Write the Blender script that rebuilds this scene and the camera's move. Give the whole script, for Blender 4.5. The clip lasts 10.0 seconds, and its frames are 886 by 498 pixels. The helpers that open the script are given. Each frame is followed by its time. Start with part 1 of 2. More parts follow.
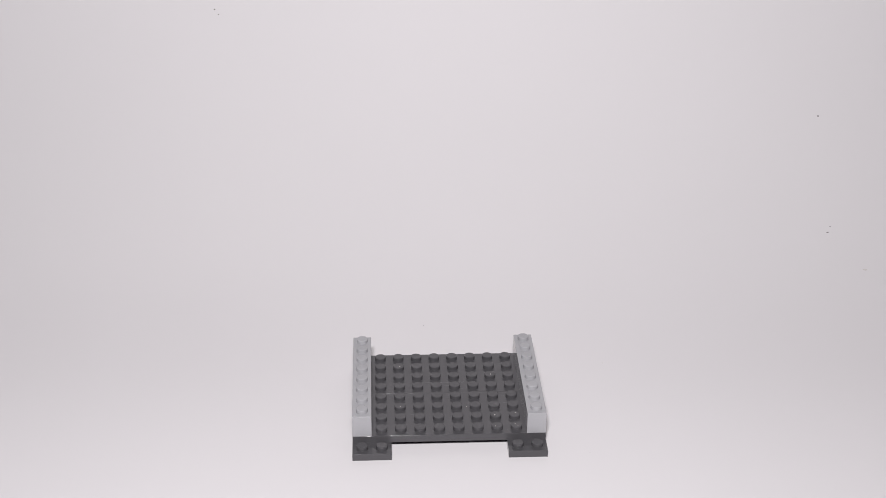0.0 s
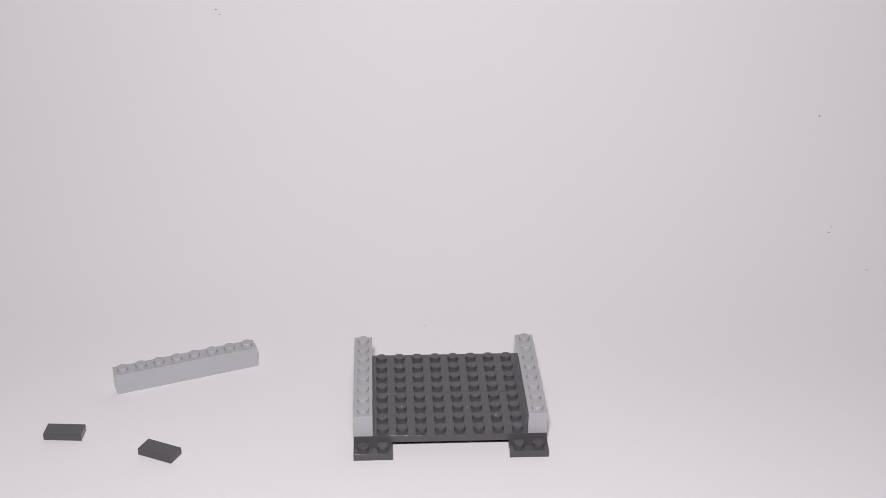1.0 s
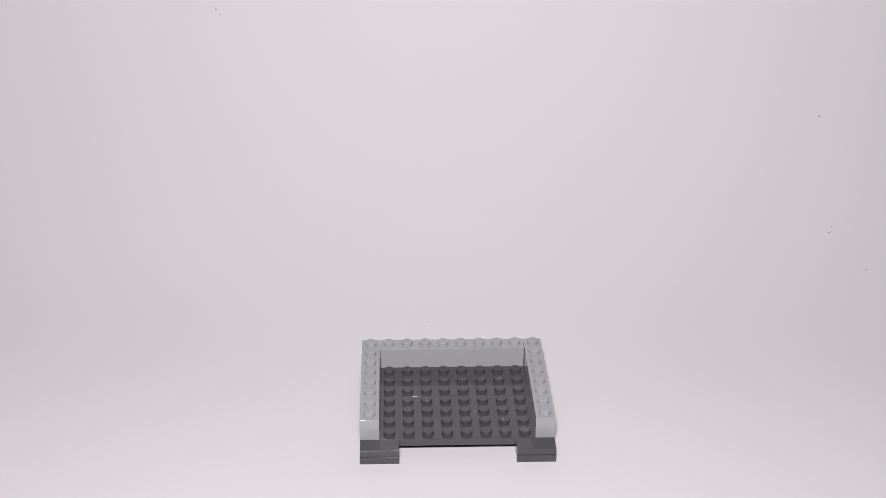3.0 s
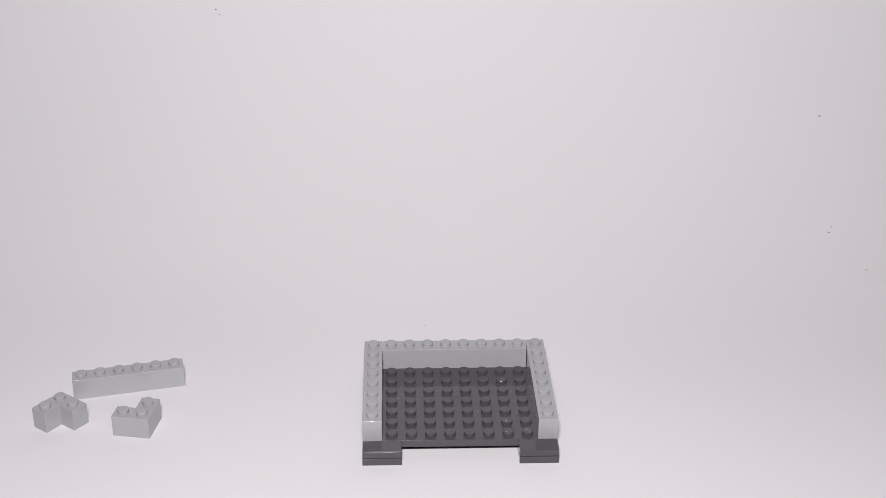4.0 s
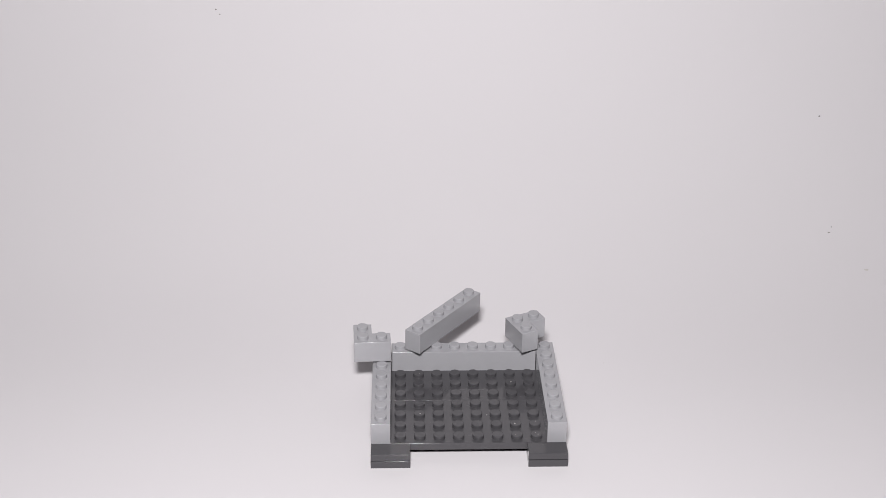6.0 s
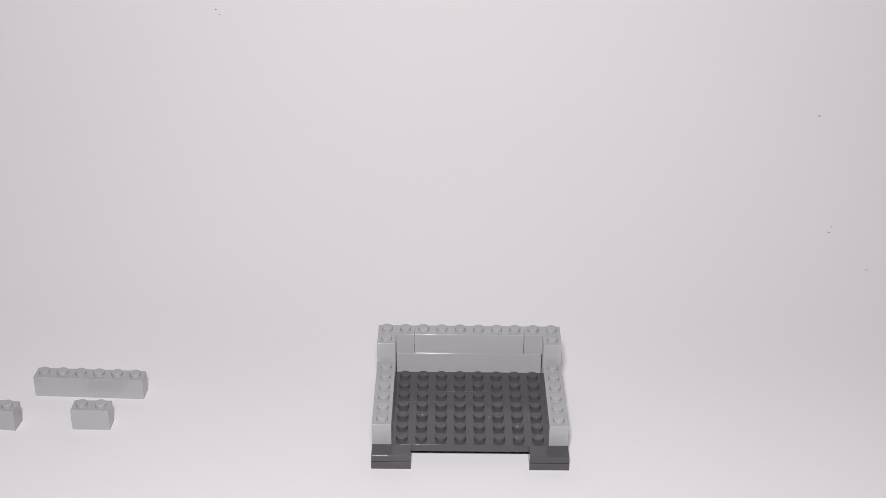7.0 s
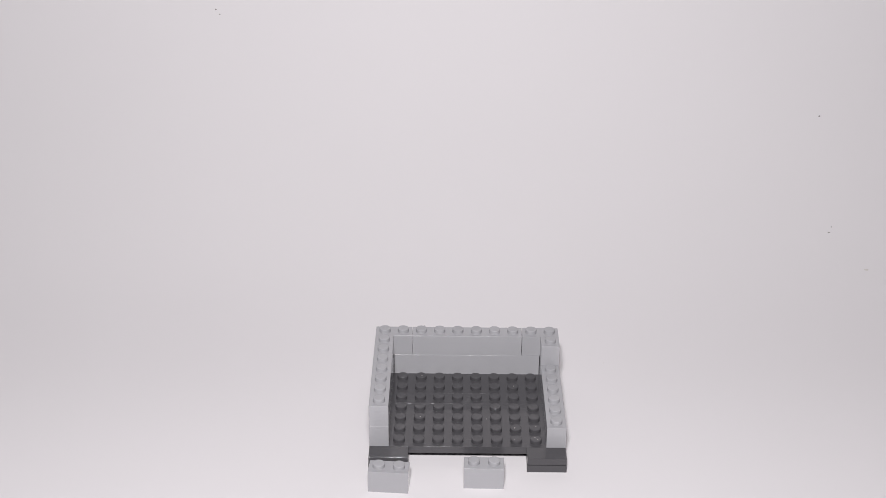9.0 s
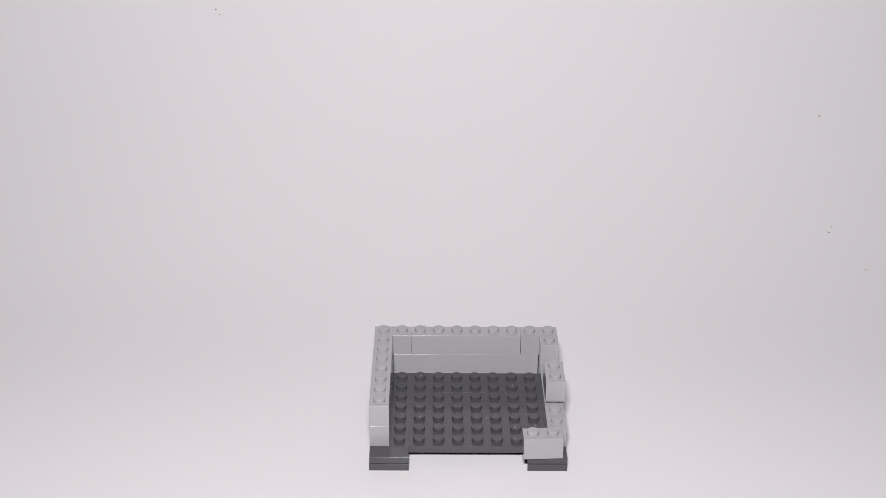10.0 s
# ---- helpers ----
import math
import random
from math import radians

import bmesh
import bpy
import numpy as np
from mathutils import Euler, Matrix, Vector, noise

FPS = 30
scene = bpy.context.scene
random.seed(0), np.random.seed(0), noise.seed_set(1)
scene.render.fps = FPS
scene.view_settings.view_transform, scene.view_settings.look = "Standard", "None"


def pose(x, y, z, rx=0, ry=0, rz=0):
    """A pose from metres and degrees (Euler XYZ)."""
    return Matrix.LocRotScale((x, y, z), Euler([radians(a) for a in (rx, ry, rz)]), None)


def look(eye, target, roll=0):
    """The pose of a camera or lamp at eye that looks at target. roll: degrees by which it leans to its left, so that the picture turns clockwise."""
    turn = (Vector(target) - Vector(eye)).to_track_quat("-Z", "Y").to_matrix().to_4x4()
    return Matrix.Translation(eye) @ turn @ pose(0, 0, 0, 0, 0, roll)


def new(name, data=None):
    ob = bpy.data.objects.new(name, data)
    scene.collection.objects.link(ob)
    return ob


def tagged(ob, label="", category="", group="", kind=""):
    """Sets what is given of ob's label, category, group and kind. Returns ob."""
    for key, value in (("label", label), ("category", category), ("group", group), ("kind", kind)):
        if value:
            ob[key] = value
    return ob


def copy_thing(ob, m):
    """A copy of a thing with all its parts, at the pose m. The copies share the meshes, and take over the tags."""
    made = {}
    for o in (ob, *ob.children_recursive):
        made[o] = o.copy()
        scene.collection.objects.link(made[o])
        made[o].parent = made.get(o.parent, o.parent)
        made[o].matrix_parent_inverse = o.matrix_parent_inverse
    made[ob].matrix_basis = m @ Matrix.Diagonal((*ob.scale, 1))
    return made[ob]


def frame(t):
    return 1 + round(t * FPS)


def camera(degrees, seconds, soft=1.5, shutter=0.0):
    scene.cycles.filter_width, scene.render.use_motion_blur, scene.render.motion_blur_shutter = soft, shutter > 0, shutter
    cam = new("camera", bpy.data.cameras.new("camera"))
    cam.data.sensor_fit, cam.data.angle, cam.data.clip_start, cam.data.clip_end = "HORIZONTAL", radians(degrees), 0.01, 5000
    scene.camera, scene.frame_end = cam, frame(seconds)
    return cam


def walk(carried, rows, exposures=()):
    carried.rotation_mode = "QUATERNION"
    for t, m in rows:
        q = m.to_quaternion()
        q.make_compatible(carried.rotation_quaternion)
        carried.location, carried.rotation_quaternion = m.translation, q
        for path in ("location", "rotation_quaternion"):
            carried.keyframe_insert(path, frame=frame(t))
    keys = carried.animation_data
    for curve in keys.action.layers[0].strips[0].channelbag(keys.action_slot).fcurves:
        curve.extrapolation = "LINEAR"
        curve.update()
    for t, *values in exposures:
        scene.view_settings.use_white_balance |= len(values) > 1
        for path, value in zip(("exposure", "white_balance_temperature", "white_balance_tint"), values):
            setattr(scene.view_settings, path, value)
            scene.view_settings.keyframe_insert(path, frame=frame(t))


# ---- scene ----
# camera on its stand, over a small white shooting table (true size: stud pitch 8 mm)
MM = 0.001
cam = camera(34.92, 10.0, soft=0.8)
EYE = pose(0, 0, 0.3374, 90 - 26.885, 0, 0) @ pose(0, 0, 0, 0, 0, 0.449)
NUDGE = pose(0, 0, 0.3374, 90 - 26.885, 0, -0.053) @ pose(0, 0, 0, 0, 0, 0.449)
walk(cam, [(0.0, NUDGE), (13 / 30, NUDGE), (14 / 30, EYE), (10.0, EYE)], exposures=[(0.0, 0.015), (0.4, 0.0), (0.5, -0.03), (1.2, -0.045), (1.3, -0.03), (2.0, -0.018), (2.8, -0.018), (3.8, 0.005), (10.0, 0.0)])

# ---- light: one small lamp head over the camera, in a plain grey room ----
world = bpy.data.worlds.new("world")
scene.world = world
world.use_nodes = True
world.node_tree.nodes["Background"].inputs[0].default_value = (0.9, 0.93, 1.0, 1)
world.node_tree.nodes["Background"].inputs[1].default_value = 0.05


def softbox(name, eye, target, sx, sy, watts, colour):
    data = bpy.data.lights.new(name, "AREA")
    data.shape, data.size, data.size_y, data.energy, data.color = "RECTANGLE", sx, sy, watts, colour
    data.spread = radians(155)
    ob = new(name, data)
    ob.matrix_world = look(eye, target)
    return ob


softbox("softbox_lamp", (-0.016, 0.0, 0.500), (0.0, 1.0, 0.034), 0.09, 0.06, 5.12, (1.0, 0.975, 0.992))


# ---- materials ----
def material(name, colour, rough, grain=0.0, grain_scale=900.0, bump=0.0, spread=0.0, mottle=0.0, mottle_scale=20.0, gloss=0.5, scuff=0.0):
    m = bpy.data.materials.new(name)
    m.use_nodes = True
    nt = m.node_tree
    b = nt.nodes["Principled BSDF"]
    b.inputs["Specular IOR Level"].default_value = gloss
    geo = nt.nodes.new("ShaderNodeTexCoord")
    fine = nt.nodes.new("ShaderNodeTexNoise")
    fine.inputs["Scale"].default_value, fine.inputs["Detail"].default_value = grain_scale, 4
    wide = nt.nodes.new("ShaderNodeTexNoise")
    wide.inputs["Scale"].default_value, wide.inputs["Detail"].default_value = mottle_scale, 3
    for n in (fine, wide):
        nt.links.new(geo.outputs["Object"], n.inputs["Vector"])
    val = None

    def chain(source, amount):
        nonlocal val
        r = nt.nodes.new("ShaderNodeMapRange")
        r.inputs["To Min"].default_value, r.inputs["To Max"].default_value = 1 - amount, 1 + amount
        nt.links.new(source, r.inputs["Value"])
        if val is None:
            val = r.outputs[0]
        else:
            mul = nt.nodes.new("ShaderNodeMath")
            mul.operation = "MULTIPLY"
            nt.links.new(val, mul.inputs[0])
            nt.links.new(r.outputs[0], mul.inputs[1])
            val = mul.outputs[0]

    if grain:
        chain(fine.outputs["Fac"], grain)
    if mottle:
        chain(wide.outputs["Fac"], mottle)
    if spread:
        info = nt.nodes.new("ShaderNodeObjectInfo")
        chain(info.outputs["Random"], spread)
    if val is not None:
        mix = nt.nodes.new("ShaderNodeVectorMath")
        mix.operation = "SCALE"
        mix.inputs[0].default_value = colour
        nt.links.new(val, mix.inputs["Scale"])
        nt.links.new(mix.outputs[0], b.inputs["Base Color"])
    else:
        b.inputs["Base Color"].default_value = (*colour, 1)
    rr = nt.nodes.new("ShaderNodeMapRange")
    rr.inputs["To Min"].default_value, rr.inputs["To Max"].default_value = rough * 0.6, rough * 1.5
    nt.links.new(wide.outputs["Fac"], rr.inputs["Value"])
    nt.links.new(rr.outputs[0], b.inputs["Roughness"])
    if scuff:
        # hair-fine handling scratches: streaks that are rougher than the rest
        turned = nt.nodes.new("ShaderNodeMapping")
        turned.inputs["Rotation"].default_value, turned.inputs["Scale"].default_value = (0, 0, 0.6), (160, 2600, 900)
        nt.links.new(geo.outputs["Object"], turned.inputs["Vector"])
        streak = nt.nodes.new("ShaderNodeTexNoise")
        streak.inputs["Scale"].default_value, streak.inputs["Detail"].default_value = 1.0, 2
        nt.links.new(turned.outputs[0], streak.inputs["Vector"])
        worn = nt.nodes.new("ShaderNodeMapRange")
        worn.inputs["From Min"].default_value, worn.inputs["From Max"].default_value = 0.58, 0.75
        worn.inputs["To Max"].default_value = 0.22 * scuff
        nt.links.new(streak.outputs["Fac"], worn.inputs["Value"])
        add = nt.nodes.new("ShaderNodeMath")
        nt.links.new(rr.outputs[0], add.inputs[0])
        nt.links.new(worn.outputs[0], add.inputs[1])
        nt.links.new(add.outputs[0], b.inputs["Roughness"])
    if bump:
        bp = nt.nodes.new("ShaderNodeBump")
        bp.inputs["Strength"].default_value, bp.inputs["Distance"].default_value = bump, 0.0002
        nt.links.new(fine.outputs["Fac"], bp.inputs["Height"])
        nt.links.new(bp.outputs[0], b.inputs["Normal"])
    return m


LIGHT = material("light_grey_plastic", (0.347, 0.345, 0.361), 0.08, grain=0.02, grain_scale=1500, bump=0.015, spread=0.035, mottle=0.03, mottle_scale=90, gloss=0.5, scuff=0.5)
DARK = material("dark_grey_plastic", (0.068, 0.066, 0.071), 0.09, grain=0.05, grain_scale=1500, bump=0.015, spread=0.04, mottle=0.08, mottle_scale=90, gloss=0.48, scuff=1.0)
PAPER = material("white_paper", (0.70, 0.678, 0.691), 0.75, grain=0.006, grain_scale=1200, bump=0.05, mottle=0.012, mottle_scale=6, gloss=0.25)
DUST = material("grey_dust", (0.19, 0.175, 0.175), 0.9, grain=0.2, grain_scale=4000)
SCRATCH = material("scratched_plastic", (0.16, 0.155, 0.16), 0.4, grain=0.3, grain_scale=700)
# pale tone for dust, and for glints painted on the front-right studs
PALE_DUST_GLINT = material("pale_dust_and_glint", (0.58, 0.55, 0.53), 0.9, grain=0.1, grain_scale=4000)
PAINT = material("room_paint", (0.20, 0.20, 0.21), 0.8, grain=0.02, grain_scale=60, bump=0.05, mottle=0.04, mottle_scale=2)


# ---- mesh helpers ----
def mesh_of(name, bm, mat, smooth=True):
    bm.normal_update()
    me = bpy.data.meshes.new(name)
    bm.to_mesh(me)
    bm.free()
    me.materials.append(mat)
    if smooth:
        # the large flat faces keep their true normals and only the rounded edges bend
        me.polygons.foreach_set("use_smooth", [True] * len(me.polygons))
        near = [[] for _ in me.vertices]
        for p in me.polygons:
            for i in p.vertices:
                near[i].append((p.normal.copy(), p.area ** 2))
        bent = []
        for p in me.polygons:
            for i in p.vertices:
                v = sum((n * a for n, a in near[i] if n.dot(p.normal) > 0.35), Vector((0, 0, 0)))
                bent.append(v.normalized() if v.length > 0 else p.normal.copy())
        me.normals_split_custom_set(bent)
    return me


def part(name, me, parent, m=None, label=""):
    ob = new(name, me)
    ob.parent = parent
    ob.matrix_basis = m or Matrix()
    if label:
        tagged(ob, label)
    return ob


def block(outline, height, bevel=0.19, wall=1.45, roof=1.3):
    """A hollow moulded block over an outline in millimetres: rounded edges, open underside."""
    bm = bmesh.new()
    low = [bm.verts.new((x * MM, y * MM, 0)) for x, y in outline]
    bm.faces.new(low[::-1])
    got = bmesh.ops.extrude_face_region(bm, geom=bm.faces[:])
    bmesh.ops.translate(bm, verts=[v for v in got["geom"] if isinstance(v, bmesh.types.BMVert)], vec=(0, 0, height * MM))
    bmesh.ops.recalc_face_normals(bm, faces=bm.faces[:])
    full = len(outline) > 4
    edges = [e for e in bm.edges if full or max(v.co.z for v in e.verts) > 0.1 * MM]
    bmesh.ops.bevel(bm, geom=edges, offset=bevel * MM, segments=3, profile=0.5, affect="EDGES")
    bm.normal_update()
    bottom = max((f for f in bm.faces if f.normal.z < -0.99), key=lambda f: f.calc_area())
    bmesh.ops.inset_region(bm, faces=[bottom], thickness=(wall - bevel if full else wall) * MM, use_even_offset=True)
    up = bmesh.ops.extrude_face_region(bm, geom=[bottom])
    bmesh.ops.translate(bm, verts=[v for v in up["geom"] if isinstance(v, bmesh.types.BMVert)], vec=(0, 0, (height - roof) * MM))
    if bottom.is_valid:
        bmesh.ops.delete(bm, geom=[bottom], context="FACES_ONLY")
    return bm


def rect(nx, ny, c=0.04, ends=None):
    e = c if ends is None else ends
    return [(e, c), (8 * nx - e, c), (8 * nx - e, 8 * ny - c), (e, 8 * ny - c)]


def stud_mesh(name, mat):
    """A moulded stud, 4.8 mm across and 1.7 mm high, with a rounded rim, a soft foot and a low mark on top."""
    bm = bmesh.new()
    rings = [(2.46, 0.0), (2.40, 0.10), (2.40, 1.34), (2.365, 1.50), (2.265, 1.625), (2.13, 1.69), (1.98, 1.70)]
    n = 28
    rows = []
    for r, z in rings:
        rows.append([bm.verts.new((r * MM * math.cos(2 * math.pi * i / n), r * MM * math.sin(2 * math.pi * i / n), z * MM)) for i in range(n)])
    for a, b in zip(rows, rows[1:]):
        for i in range(n):
            bm.faces.new((a[i], a[(i + 1) % n], b[(i + 1) % n], b[i]))
    bm.faces.new(rows[-1])
    # a low raised mark: four small rounded bars
    for i, (width, deep) in enumerate(((0.40, 0.95), (0.52, 0.95), (0.60, 0.95), (0.56, 0.95))):
        x = -1.17 + 0.78 * i
        low, top = [], []
        for sx, sy in ((-1, -1), (1, -1), (1, 1), (-1, 1)):
            low.append(bm.verts.new(((x + sx * width / 2) * MM, sy * deep / 2 * MM, 1.69 * MM)))
            top.append(bm.verts.new(((x + sx * (width / 2 - 0.12)) * MM, sy * (deep / 2 - 0.14) * MM, 1.755 * MM)))
        for j in range(4):
            k = (j + 1) % 4
            bm.faces.new((low[j], low[k], top[k], top[j]))
        bm.faces.new(top)
    return mesh_of(name, bm, mat)


STUD = {"light": stud_mesh("light_stud", LIGHT), "dark": stud_mesh("dark_stud", DARK)}
MAT = {"light": LIGHT, "dark": DARK}
CORNER = [(0.05, 0.05), (15.95, 0.05), (15.95, 7.95), (7.95, 7.95), (7.95, 15.95), (0.05, 15.95)]


def studs(parent, tone, cells, height):
    for x, y in cells:
        part("stud", STUD[tone], parent, pose((8 * x + 4) * MM, (8 * y + 4) * MM, height * MM))


def loose(name, outline, height, tone, cells, label, category, group=""):
    """A loose toy piece: an empty at its lower front corner, a moulded body, and its studs."""
    thing = tagged(new(name), label, category, group)
    thing.empty_display_size = 0.004
    if cells:
        bm = block(outline, height)
    else:
        # a flat tile has a fine groove round its foot
        bm = block(outline, height - 0.3)
        bmesh.ops.translate(bm, verts=bm.verts[:], vec=(0, 0, 0.3 * MM))
        skirt = bpy.data.meshes.new("skirt")
        foot = block(rect(2, 1, 0.4), 0.5, bevel=0.03, wall=1.05, roof=0.1)
        foot.to_mesh(skirt)
        foot.free()
        bm.from_mesh(skirt)
        bpy.data.meshes.remove(skirt)
    body = part("body", mesh_of(name, bm, MAT[tone]), thing)
    studs(body, tone, cells, height)
    return thing


# ---- setting: paper sweep, room ----
def sweep():
    bm = bmesh.new()
    line = [(0.05, 0.0), (0.30, 0.0), (0.45, 0.0), (0.525, 0.0)]
    # the paper bends gently at first, then with a steady radius of 28 cm, until it stands upright
    y, z, angle, run = 0.525, 0.0, 0.0, 0.0
    while angle < math.pi / 2:
        angle += min(run / 0.08, 1) / 0.28 * 0.002
        run += 0.002
        y, z = y + math.cos(angle) * 0.002, z + math.sin(angle) * 0.002
        line.append((y, z))
    line += [(y, 0.5), (y, 0.7)]
    cols = []
    for x in (-0.45, -0.2, 0.0, 0.2, 0.45):
        cols.append([bm.verts.new((x, y, z)) for y, z in line])
    for a, b in zip(cols, cols[1:]):
        for i in range(len(line) - 1):
            bm.faces.new((a[i], b[i], b[i + 1], a[i + 1]))
    got = bmesh.ops.extrude_face_region(bm, geom=bm.faces[:])
    bmesh.ops.translate(bm, verts=[v for v in got["geom"] if isinstance(v, bmesh.types.BMVert)], vec=(0, 0.0004, -0.0006))
    bmesh.ops.recalc_face_normals(bm, faces=bm.faces[:])
    ob = new("backdrop", mesh_of("backdrop", bm, PAPER))
    return tagged(ob, "seamless white paper sweep curving up behind the toy", "backdrop", kind="structure")


def slab(name, lo, hi, label):
    bm = bmesh.new()
    bmesh.ops.create_cube(bm, size=1.0)
    for v in bm.verts:
        v.co = Vector([lo[i] if v.co[i] < 0 else hi[i] for i in range(3)])
    ob = new(name, mesh_of(name, bm, PAINT, smooth=False))
    return tagged(ob, label, name.split("_")[0], kind="structure")


sweep()
slab("floor", (-1.9, -1.9, -0.10), (1.9, 1.9, -0.002), "plain grey painted floor under the paper")
slab("ceiling", (-1.9, -1.9, 2.2), (1.9, 1.9, 2.3), "plain grey painted ceiling")
slab("wall_north", (-1.9, 1.9, -0.1), (1.9, 2.0, 2.3), "plain grey painted wall")
slab("wall_south", (-1.9, -2.0, -0.1), (1.9, -1.9, 2.3), "plain grey painted wall")
slab("wall_west", (-2.0, -2.0, -0.1), (-1.9, 2.0, 2.3), "plain grey painted wall")
slab("wall_east", (1.9, -2.0, -0.1), (2.0, 2.0, 2.3), "plain grey painted wall")


# specks of dust lying on the paper
def crumb(x, y, z, slope, size, stretch, turn, mat, label):
    bm = bmesh.new()
    bmesh.ops.create_icosphere(bm, subdivisions=2, radius=1.0)
    for v in bm.verts:
        k = 1 + 0.35 * noise.noise(v.co * 1.7 + Vector((x, y, z)) * 90)
        v.co = Vector((v.co.x * size * stretch * k, v.co.y * size * k, v.co.z * size * 0.45 * k))
    ob = new("dust_speck", mesh_of("dust_speck", bm, mat))

    ob.matrix_basis = pose(x, y, z + size * 0.15, slope, 0, 0) @ pose(0, 0, 0, 0, 0, turn)
    return tagged(ob, label, "dust", "dust on the paper")


for row in ((-0.1302, 0.7751, 0.0959, 48.5, 0.42, 1.2, 20), (-0.1278, 0.7731, 0.0936, 48.1, 0.33, 1.3, -30), (0.2071, 0.7271, 0.0527, 35.4, 0.46, 1.2, -20),
            (0.202, 0.6598, 0.0175, 19.8, 0.36, 1, 0), (0.2, 0.6559, 0.0161, 19, 0.34, 1.9, 5), (-0.0084, 0.5817, 0.0014, 4.2, 0.2, 1.1, 40),
            (0.0618, 0.4805, 0, 0, 0.12, 1.1, 10)):
    crumb(*row[:4], row[4] * MM, *row[5:], DUST, "tiny dark grey dust speck lying on white paper")
for row in ((0.2135, 0.6292, 0.0084, 13.3, 0.6, 1.9, 0), (0.0738, 0.5512, 0.0001, 0.9, 0.22, 1.2, 0)):
    crumb(*row[:4], row[4] * MM, *row[5:], PALE_DUST_GLINT, "tiny pale dust speck lying on white paper")


# ---- the toy base, already clicked together ----
def toy_base():
    thing = tagged(new("toy_building"), "unfinished dark grey studded toy building with light grey brick sides", "toy")
    thing.empty_display_size = 0.01
    plate = mesh_of("base_plate", block(rect(10, 4), 3.2, bevel=0.09), DARK)
    for j in (0, 1):
        p = part("base_plate", plate, thing, pose(0, 32 * j * MM, 3.2 * MM))
        studs(p, "dark", [(x, y) for y in range(4) for x in range(1, 9)], 3.2)
    # a fine scratch and a few dust grains on the plates; front-right grains are painted stud glints
    bm = bmesh.new()
    bmesh.ops.create_cube(bm, size=1.0)
    for v in bm.verts:
        v.co = Vector((v.co.x * 21 * (1 if v.co.y > 0 else 0.93), v.co.y * 0.09, v.co.z * 0.04)) * MM
    part("scratch", mesh_of("scratch", bm, SCRATCH, smooth=False), thing, pose(38 * MM, 40.1 * MM, 6.41 * MM, 0, 0, 0.4), "fine pale scratch")
    for i, (x, y, z, s) in enumerate(((20.3, 19.2, 8.12, 0.26), (59.6, 11.4, 8.12, 0.3), (20.4, 51.3, 8.12, 0.2), (60.2, 43.6, 8.12, 0.24), (48.3, 20.5, 6.41, 0.2), (68.4, 12.8, 8.12, 0.2), (67.6, 4.6, 8.12, 0.22), (59.2, 3.1, 8.12, 0.16), (68.6, 3.3, 8.12, 0.16))):
        bm = bmesh.new()
        bmesh.ops.create_icosphere(bm, subdivisions=1, radius=s * MM)
        for v in bm.verts:
            v.co.z *= 0.4
            v.co.x *= 1 + 0.5 * noise.noise(Vector((i * 3.1, v.co.y * 4000, 0.3)))
        part("dust_grain", mesh_of("dust_grain", bm, PALE_DUST_GLINT), thing, pose(x * MM, y * MM, z * MM, 0, 0, 40 * i), "pale grain for dust and stud glints")
    foot = mesh_of("foot_plate", block(rect(2, 8, -0.04), 3.2, bevel=0.1), DARK)
    for x in (0, 64):
        p = part("foot_plate", foot, thing, pose(x * MM, -8 * MM, 0))
        studs(p, "dark", [(0, 0), (1, 0)], 3.2)
    side = mesh_of("side_brick", block(rect(1, 8), 9.6), LIGHT)
    for x in (0, 72):
        p = part("side_brick", side, thing, pose(x * MM, 0, 6.4 * MM), "light grey plastic brick with eight studs")
        studs(p, "light", [(0, y) for y in range(8)], 9.6)
    return thing


base = toy_base()
row8, row6, row2 = [(i, 0) for i in range(8)], [(i, 0) for i in range(6)], [(0, 0), (1, 0)]
cells3 = [(0, 0), (1, 0), (0, 1)]
brick8 = loose("toy_brick", rect(8, 1, ends=0.14), 9.6, "light", row8, "long light grey plastic toy brick with eight studs", "toy brick")
tile_a = loose("toy_tile", rect(2, 1), 3.2, "dark", [], "small flat dark grey plastic tile without studs", "toy tile", "dark tiles for the feet")
tile_b = copy_thing(tile_a, Matrix())
brick6a = loose("toy_brick", rect(6, 1, ends=0.1), 9.6, "light", row6, "light grey plastic toy brick with six studs", "toy brick", "six-stud bricks")
brick6b = copy_thing(brick6a, Matrix())
corner_a = loose("corner_brick", CORNER, 9.6, "light", cells3, "L-shaped light grey plastic corner brick with three studs", "toy brick", "corner bricks")
corner_b = copy_thing(corner_a, Matrix())
brick2a = loose("toy_brick", rect(2, 1), 9.6, "light", row2, "short light grey plastic toy brick with two studs", "toy brick", "two-stud bricks")
brick2b = copy_thing(brick2a, Matrix())


# ---- what moves: a pose is held for 0.4 s, then jumps to the next ----
def put(x, y, z=0, rx=0, ry=0, rz=0):
    return pose(x * MM, y * MM, z * MM, rx, ry, rz)


def stepped(thing, poses):
    """Rows for poses numbered by step: each is held until the next step begins."""
    rows, last = [], None
    for k in range(26):
        m = poses.get(k)
        if m is None:
            continue
        if last is not None:
            turn = math.degrees(last.to_quaternion().rotation_difference(m.to_quaternion()).angle)
            turn = min(turn, 360 - turn)
            back = 12 * (k - 1)
            if turn > 60:
                rows.append((back / 30, last))
                rows.append(((back + 1) / 30, last.lerp(m, 0.5)))
            else:
                rows.append(((back + 1) / 30, last))
        rows.append((max(0, 12 * k - 10) / 30, m))
        last = m
    rows.append((10.0, last))
    walk(thing, rows)


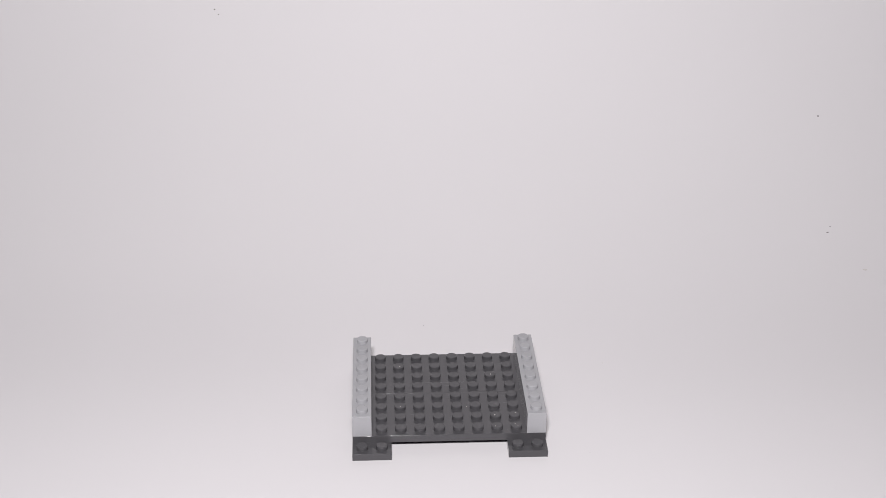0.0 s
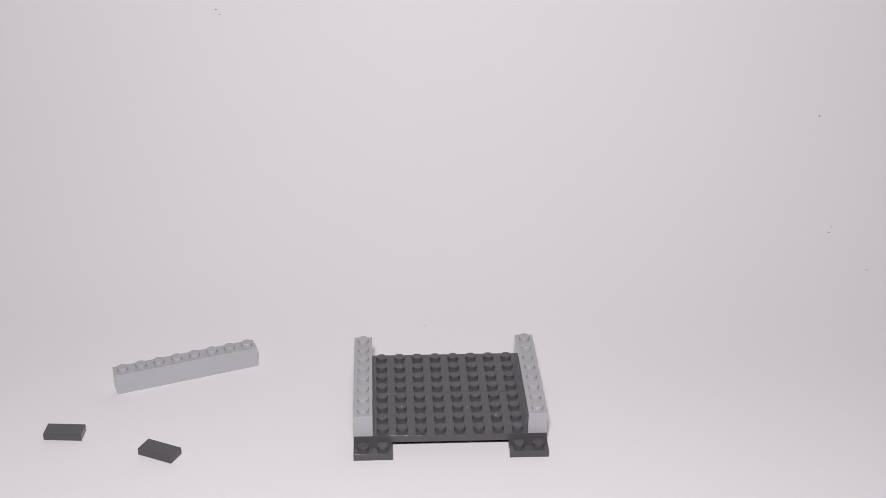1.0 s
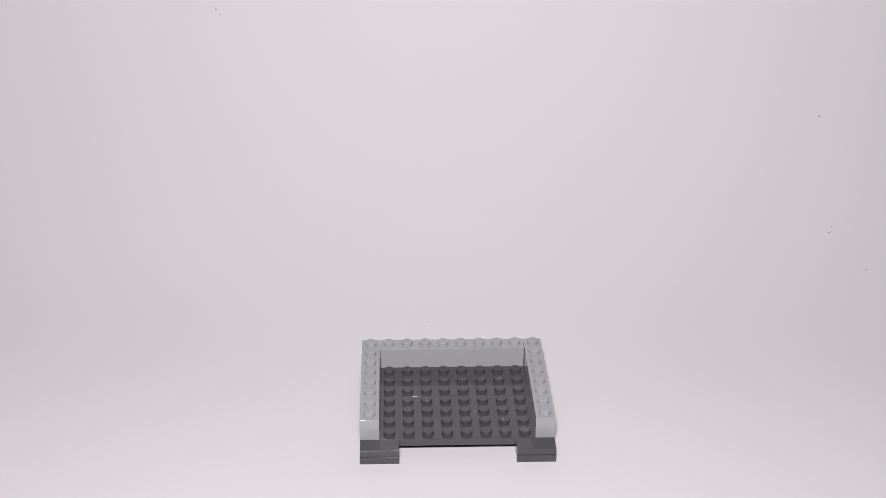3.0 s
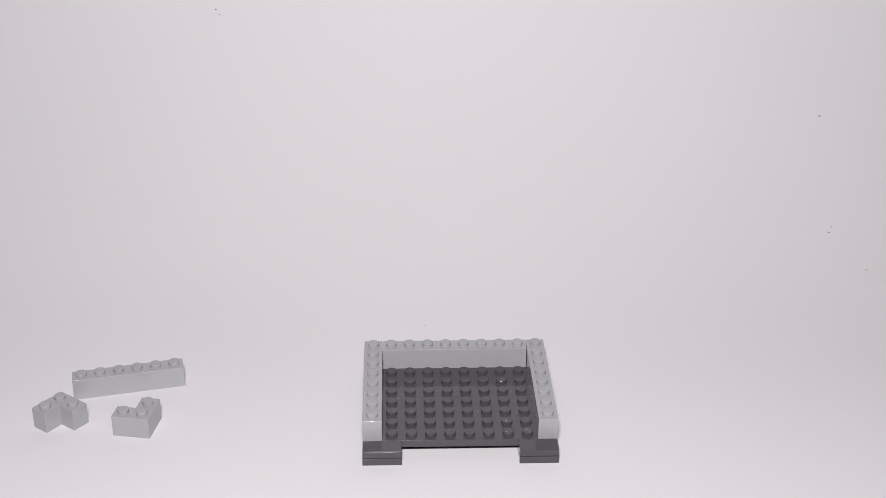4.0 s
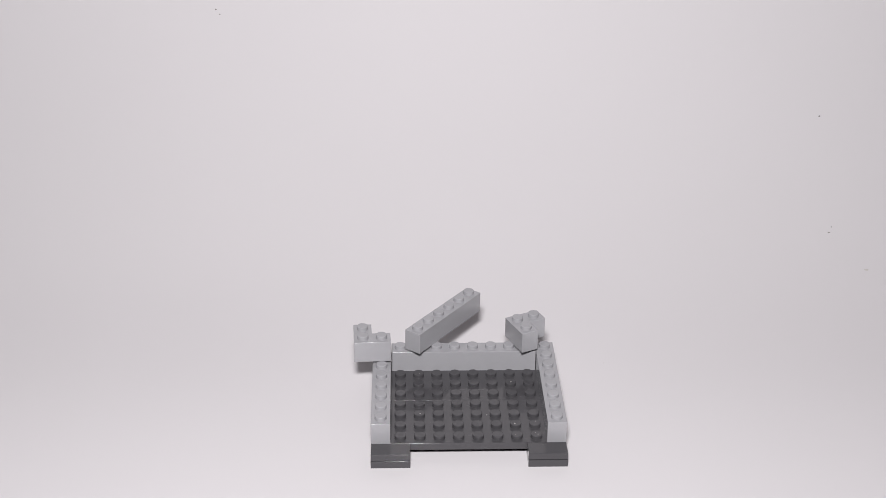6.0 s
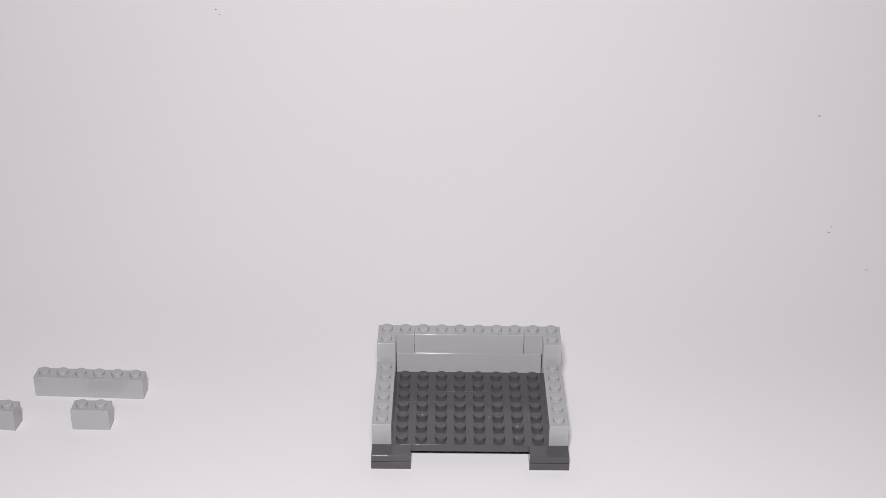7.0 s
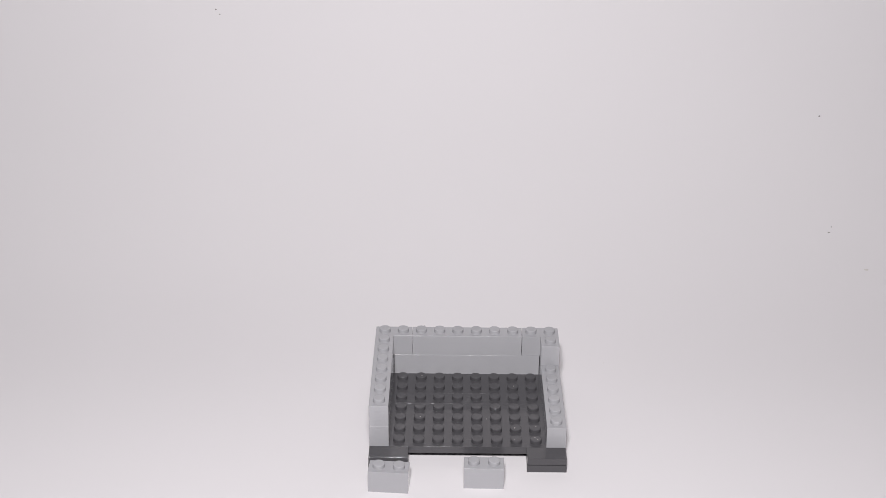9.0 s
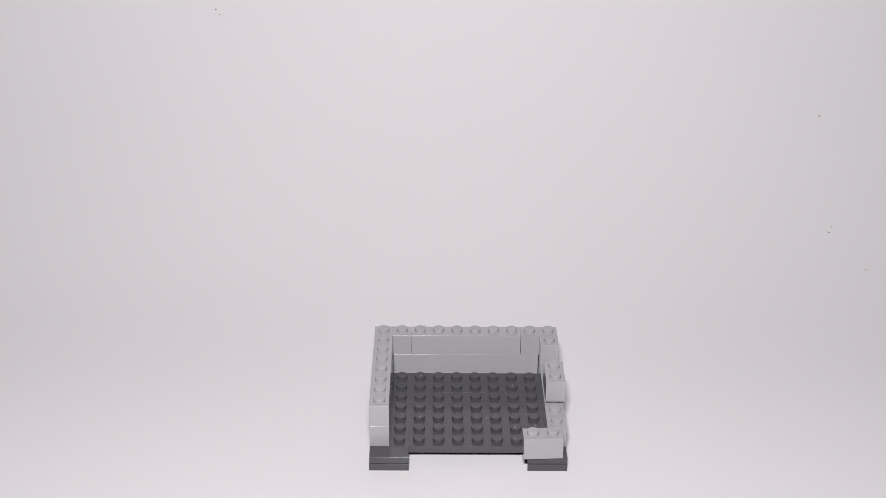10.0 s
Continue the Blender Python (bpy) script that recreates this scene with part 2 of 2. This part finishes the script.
def motions():
    at = {0: put(-36.2, 481.6, 0, 0, 0, 2.87), 7: put(-35.06, 480.33, 0, 0, 0, 2.18), 8: put(-33.4, 479.2, 0, 0, 0, 2.17),
          9: put(-32.31, 478.34, 0, 0, 0, 2.16), 15: put(-28.8, 476.52, 0, 0, 0, 1.71), 16: put(-28.35, 476.36, 0, 0, 0, -0.16),
          23: put(-29.4, 475.06, 0, 0, 0, -0.23), 25: put(-29.21, 475.12, 0, 0, 0, 0.41)}
    stepped(base, at)

    def on_base(k, x, y, z, rz=0):
        """Clicked on the base from step k on, moving with it."""
        held = max(i for i in at if i <= k)
        spot = put(x, y, z, 0, 0, rz)
        return {k: at[held] @ spot, **{i: at[i] @ spot for i in at if i > k}}

    stepped(brick8, {0: put(-330, 513, 0, 0, 0, -3), 1: put(-227.65, 513.6, 0, 0, 0, -3.7), 2: put(-176.06, 514.2, 0, 0, 0, 0.49), 3: put(-142.22, 521.62, 0, 0, 0, 22.98),
                     4: put(-100.91, 541.19, 0, 0, 0, 16.37), 5: put(-65.01, 558.3, 0, 0, 0, 1.18), 6: put(-31.01, 555.53, 3.43, -23.2, -5.24, -12.17), **on_base(7, 8, 56, 6.4)})
    stepped(tile_a, {0: put(-270, 484, 0, 0, 0, 6), 1: put(-219, 484, 0, 0, 0, 6), 2: put(-182.76, 485.16, 0, 0, 0, 5.59), 3: put(-165.68, 486.36, 0, 0, 0, -1.5),
                     4: put(-127.89, 474.88, 0, 0, 0, -20.25), 5: put(-101.85, 465.06, 0, 0, 0, -19.65), 6: put(-65.62, 446.87, 0, 0, 0, 2.09),
                     7: put(-41.93, 448.23, 0, 0, 0, 2.92), **on_base(8, 0, -8, 3.27)})
    stepped(tile_b, {0: put(-240, 486, 0, 0, 0, 6), 1: put(-186.6, 486.05, 0, 0, 0, 6.33), 2: put(-151.57, 488.84, 0, 0, 0, 5.09), 3: put(-124.43, 476.6, 0, 0, 0, -23.39),
                     4: put(-84.82, 462.2, 0, 0, 0, -22.76), 5: put(-51.32, 452.71, 0, 0, 0, -11.89), 6: put(-8.56, 450.86, 0, 0, 0, 10.35),
                     7: put(14.9, 455.58, 0, 0, 0, 9.07), **on_base(8, 64, -8, 3.27)})
    stepped(brick6a, {0: put(-345, 545, 0, 0, 0, 15), 8: put(-248, 512, 0, 0, 0, 15), 9: put(-196, 514, 0, 0, 0, 15), 10: put(-160.06, 517.1, 0, 0, 0, 14.89), 11: put(-128.7, 525.35, 0, 0, 0, 11.45),
                      12: put(-89.92, 537.17, 0, 0, 0, 12.84), 13: put(-55.54, 555.56, 0, 0, 0, 1.61), 14: put(-20.62, 561.94, 0, 0, 0, -9.74),
                      15: put(-9.86, 528.65, 17.78, 0, 0.42, 55.34), **on_base(16, 16, 56, 16)})
    stepped(corner_a, {0: put(-250, 560, 0, 0, 0, -125), 8: put(-240, 507, 0, 0, 0, -125), 9: put(-200, 508, 0, 0, 0, -125), 10: put(-162.85, 509.3, 0, 0, 0, -125.4), 11: put(-134.16, 517.78, 0, 0, 0, -114.85),
                       12: put(-103.95, 531.34, 0, 0, 0, -127.7), 13: put(-75.38, 539.59, 0, 0, 0, -161.25), 14: put(-48.42, 547.19, 0, 0, 0, -143.52),
                       15: put(-38.01, 521.32, 17.79, -0.29, 0.22, 4.61), **on_base(16, 0, 64, 16, -90)})
    stepped(corner_b, {0: put(-270, 530, 0, 0, 0, 82), 8: put(-216, 484, 0, 0, 0, 82), 9: put(-162, 486, 0, 0, 0, 82), 10: put(-121.7, 488.09, 0, 0, 0, 82.25), 11: put(-92.53, 504.07, 0, 0, 0, 96.5),
                       12: put(-64.81, 512.79, 0, 0, 0, 92.16), 13: put(-45.05, 528.29, 0, 0, 0, 99.78), 14: put(-17.1, 530.86, 17.79, 0, 0.31, 77.32),
                       15: put(27.9, 544.69, 17.77, 0.51, 0.55, -63.98), **on_base(16, 80, 64, 16, 180)})
    stepped(brick6b, {0: put(-380, 525, 0, 0, 0, -2.6), 16: put(-256, 524, 0, 0, 0, -2.6), 17: put(-208.05, 523.3, 0, 0, 0, -2.59), 18: put(-177.86, 520.31, 0, 0, 0, -2.56), 19: put(-154.58, 516.38, 0, 0, 0, -5.98),
                      20: put(-108.51, 509.46, 0, 0, 0, -12.86), 21: put(-82.35, 506.36, 0, 0, 0, -4.24), 22: put(-60.97, 498.68, 0, -3.87, -27.44, -5.95), **on_base(23, 8, 0, 16, 90)})
    stepped(brick2a, {0: put(-330, 495, 0, 0, 0, -7), 16: put(-258, 496, 0, 0, 0, -7), 17: put(-226, 495.5, 0, 0, 0, -7), 18: put(-195.05, 495.14, 0, 0, 0, -6.97), 19: put(-167.64, 489.82, 0, 0, 0, -7.06),
                      20: put(-133.96, 480.24, 0, 0, 0, -7.9), 21: put(-100.79, 470.83, 0, 0, 0, -18.11), 22: put(-58.41, 455.84, 0, 0, 0, -14.97), 23: put(-28.95, 452.95, 0, 0, 0, -4.23),
                      24: put(17.8, 449.65, 0, 0, 0, -0.12), 25: put(33.0, 466.34, 6.5, 0, -0.8, 2.64)})
    stepped(brick2b, {0: put(-305, 470, 0, 0, 0, 6), 16: put(-222, 495, 0, 0, 0, 6), 17: put(-177.09, 494.59, 0, 0, 0, 5.75), 18: put(-155.56, 494.54, 0, 0, 0, -0.58), 19: put(-126.56, 485.08, 0, 0, 0, -14.28),
                      20: put(-89.0, 468.38, 0, 0, 0, -19.05), 21: put(-56.23, 462.11, 0, 0, 0, -10.8), 22: put(-16.73, 448.35, 0, 0, 0, -7.07), 23: put(8.86, 455.55, 0, 0, 0, -0.82),
                      24: put(49.92, 472.09, 17.8, 0, 0, 88.85), 25: put(50.86, 491.53, 17.8, 0, 0.3, 90.37)})


motions()
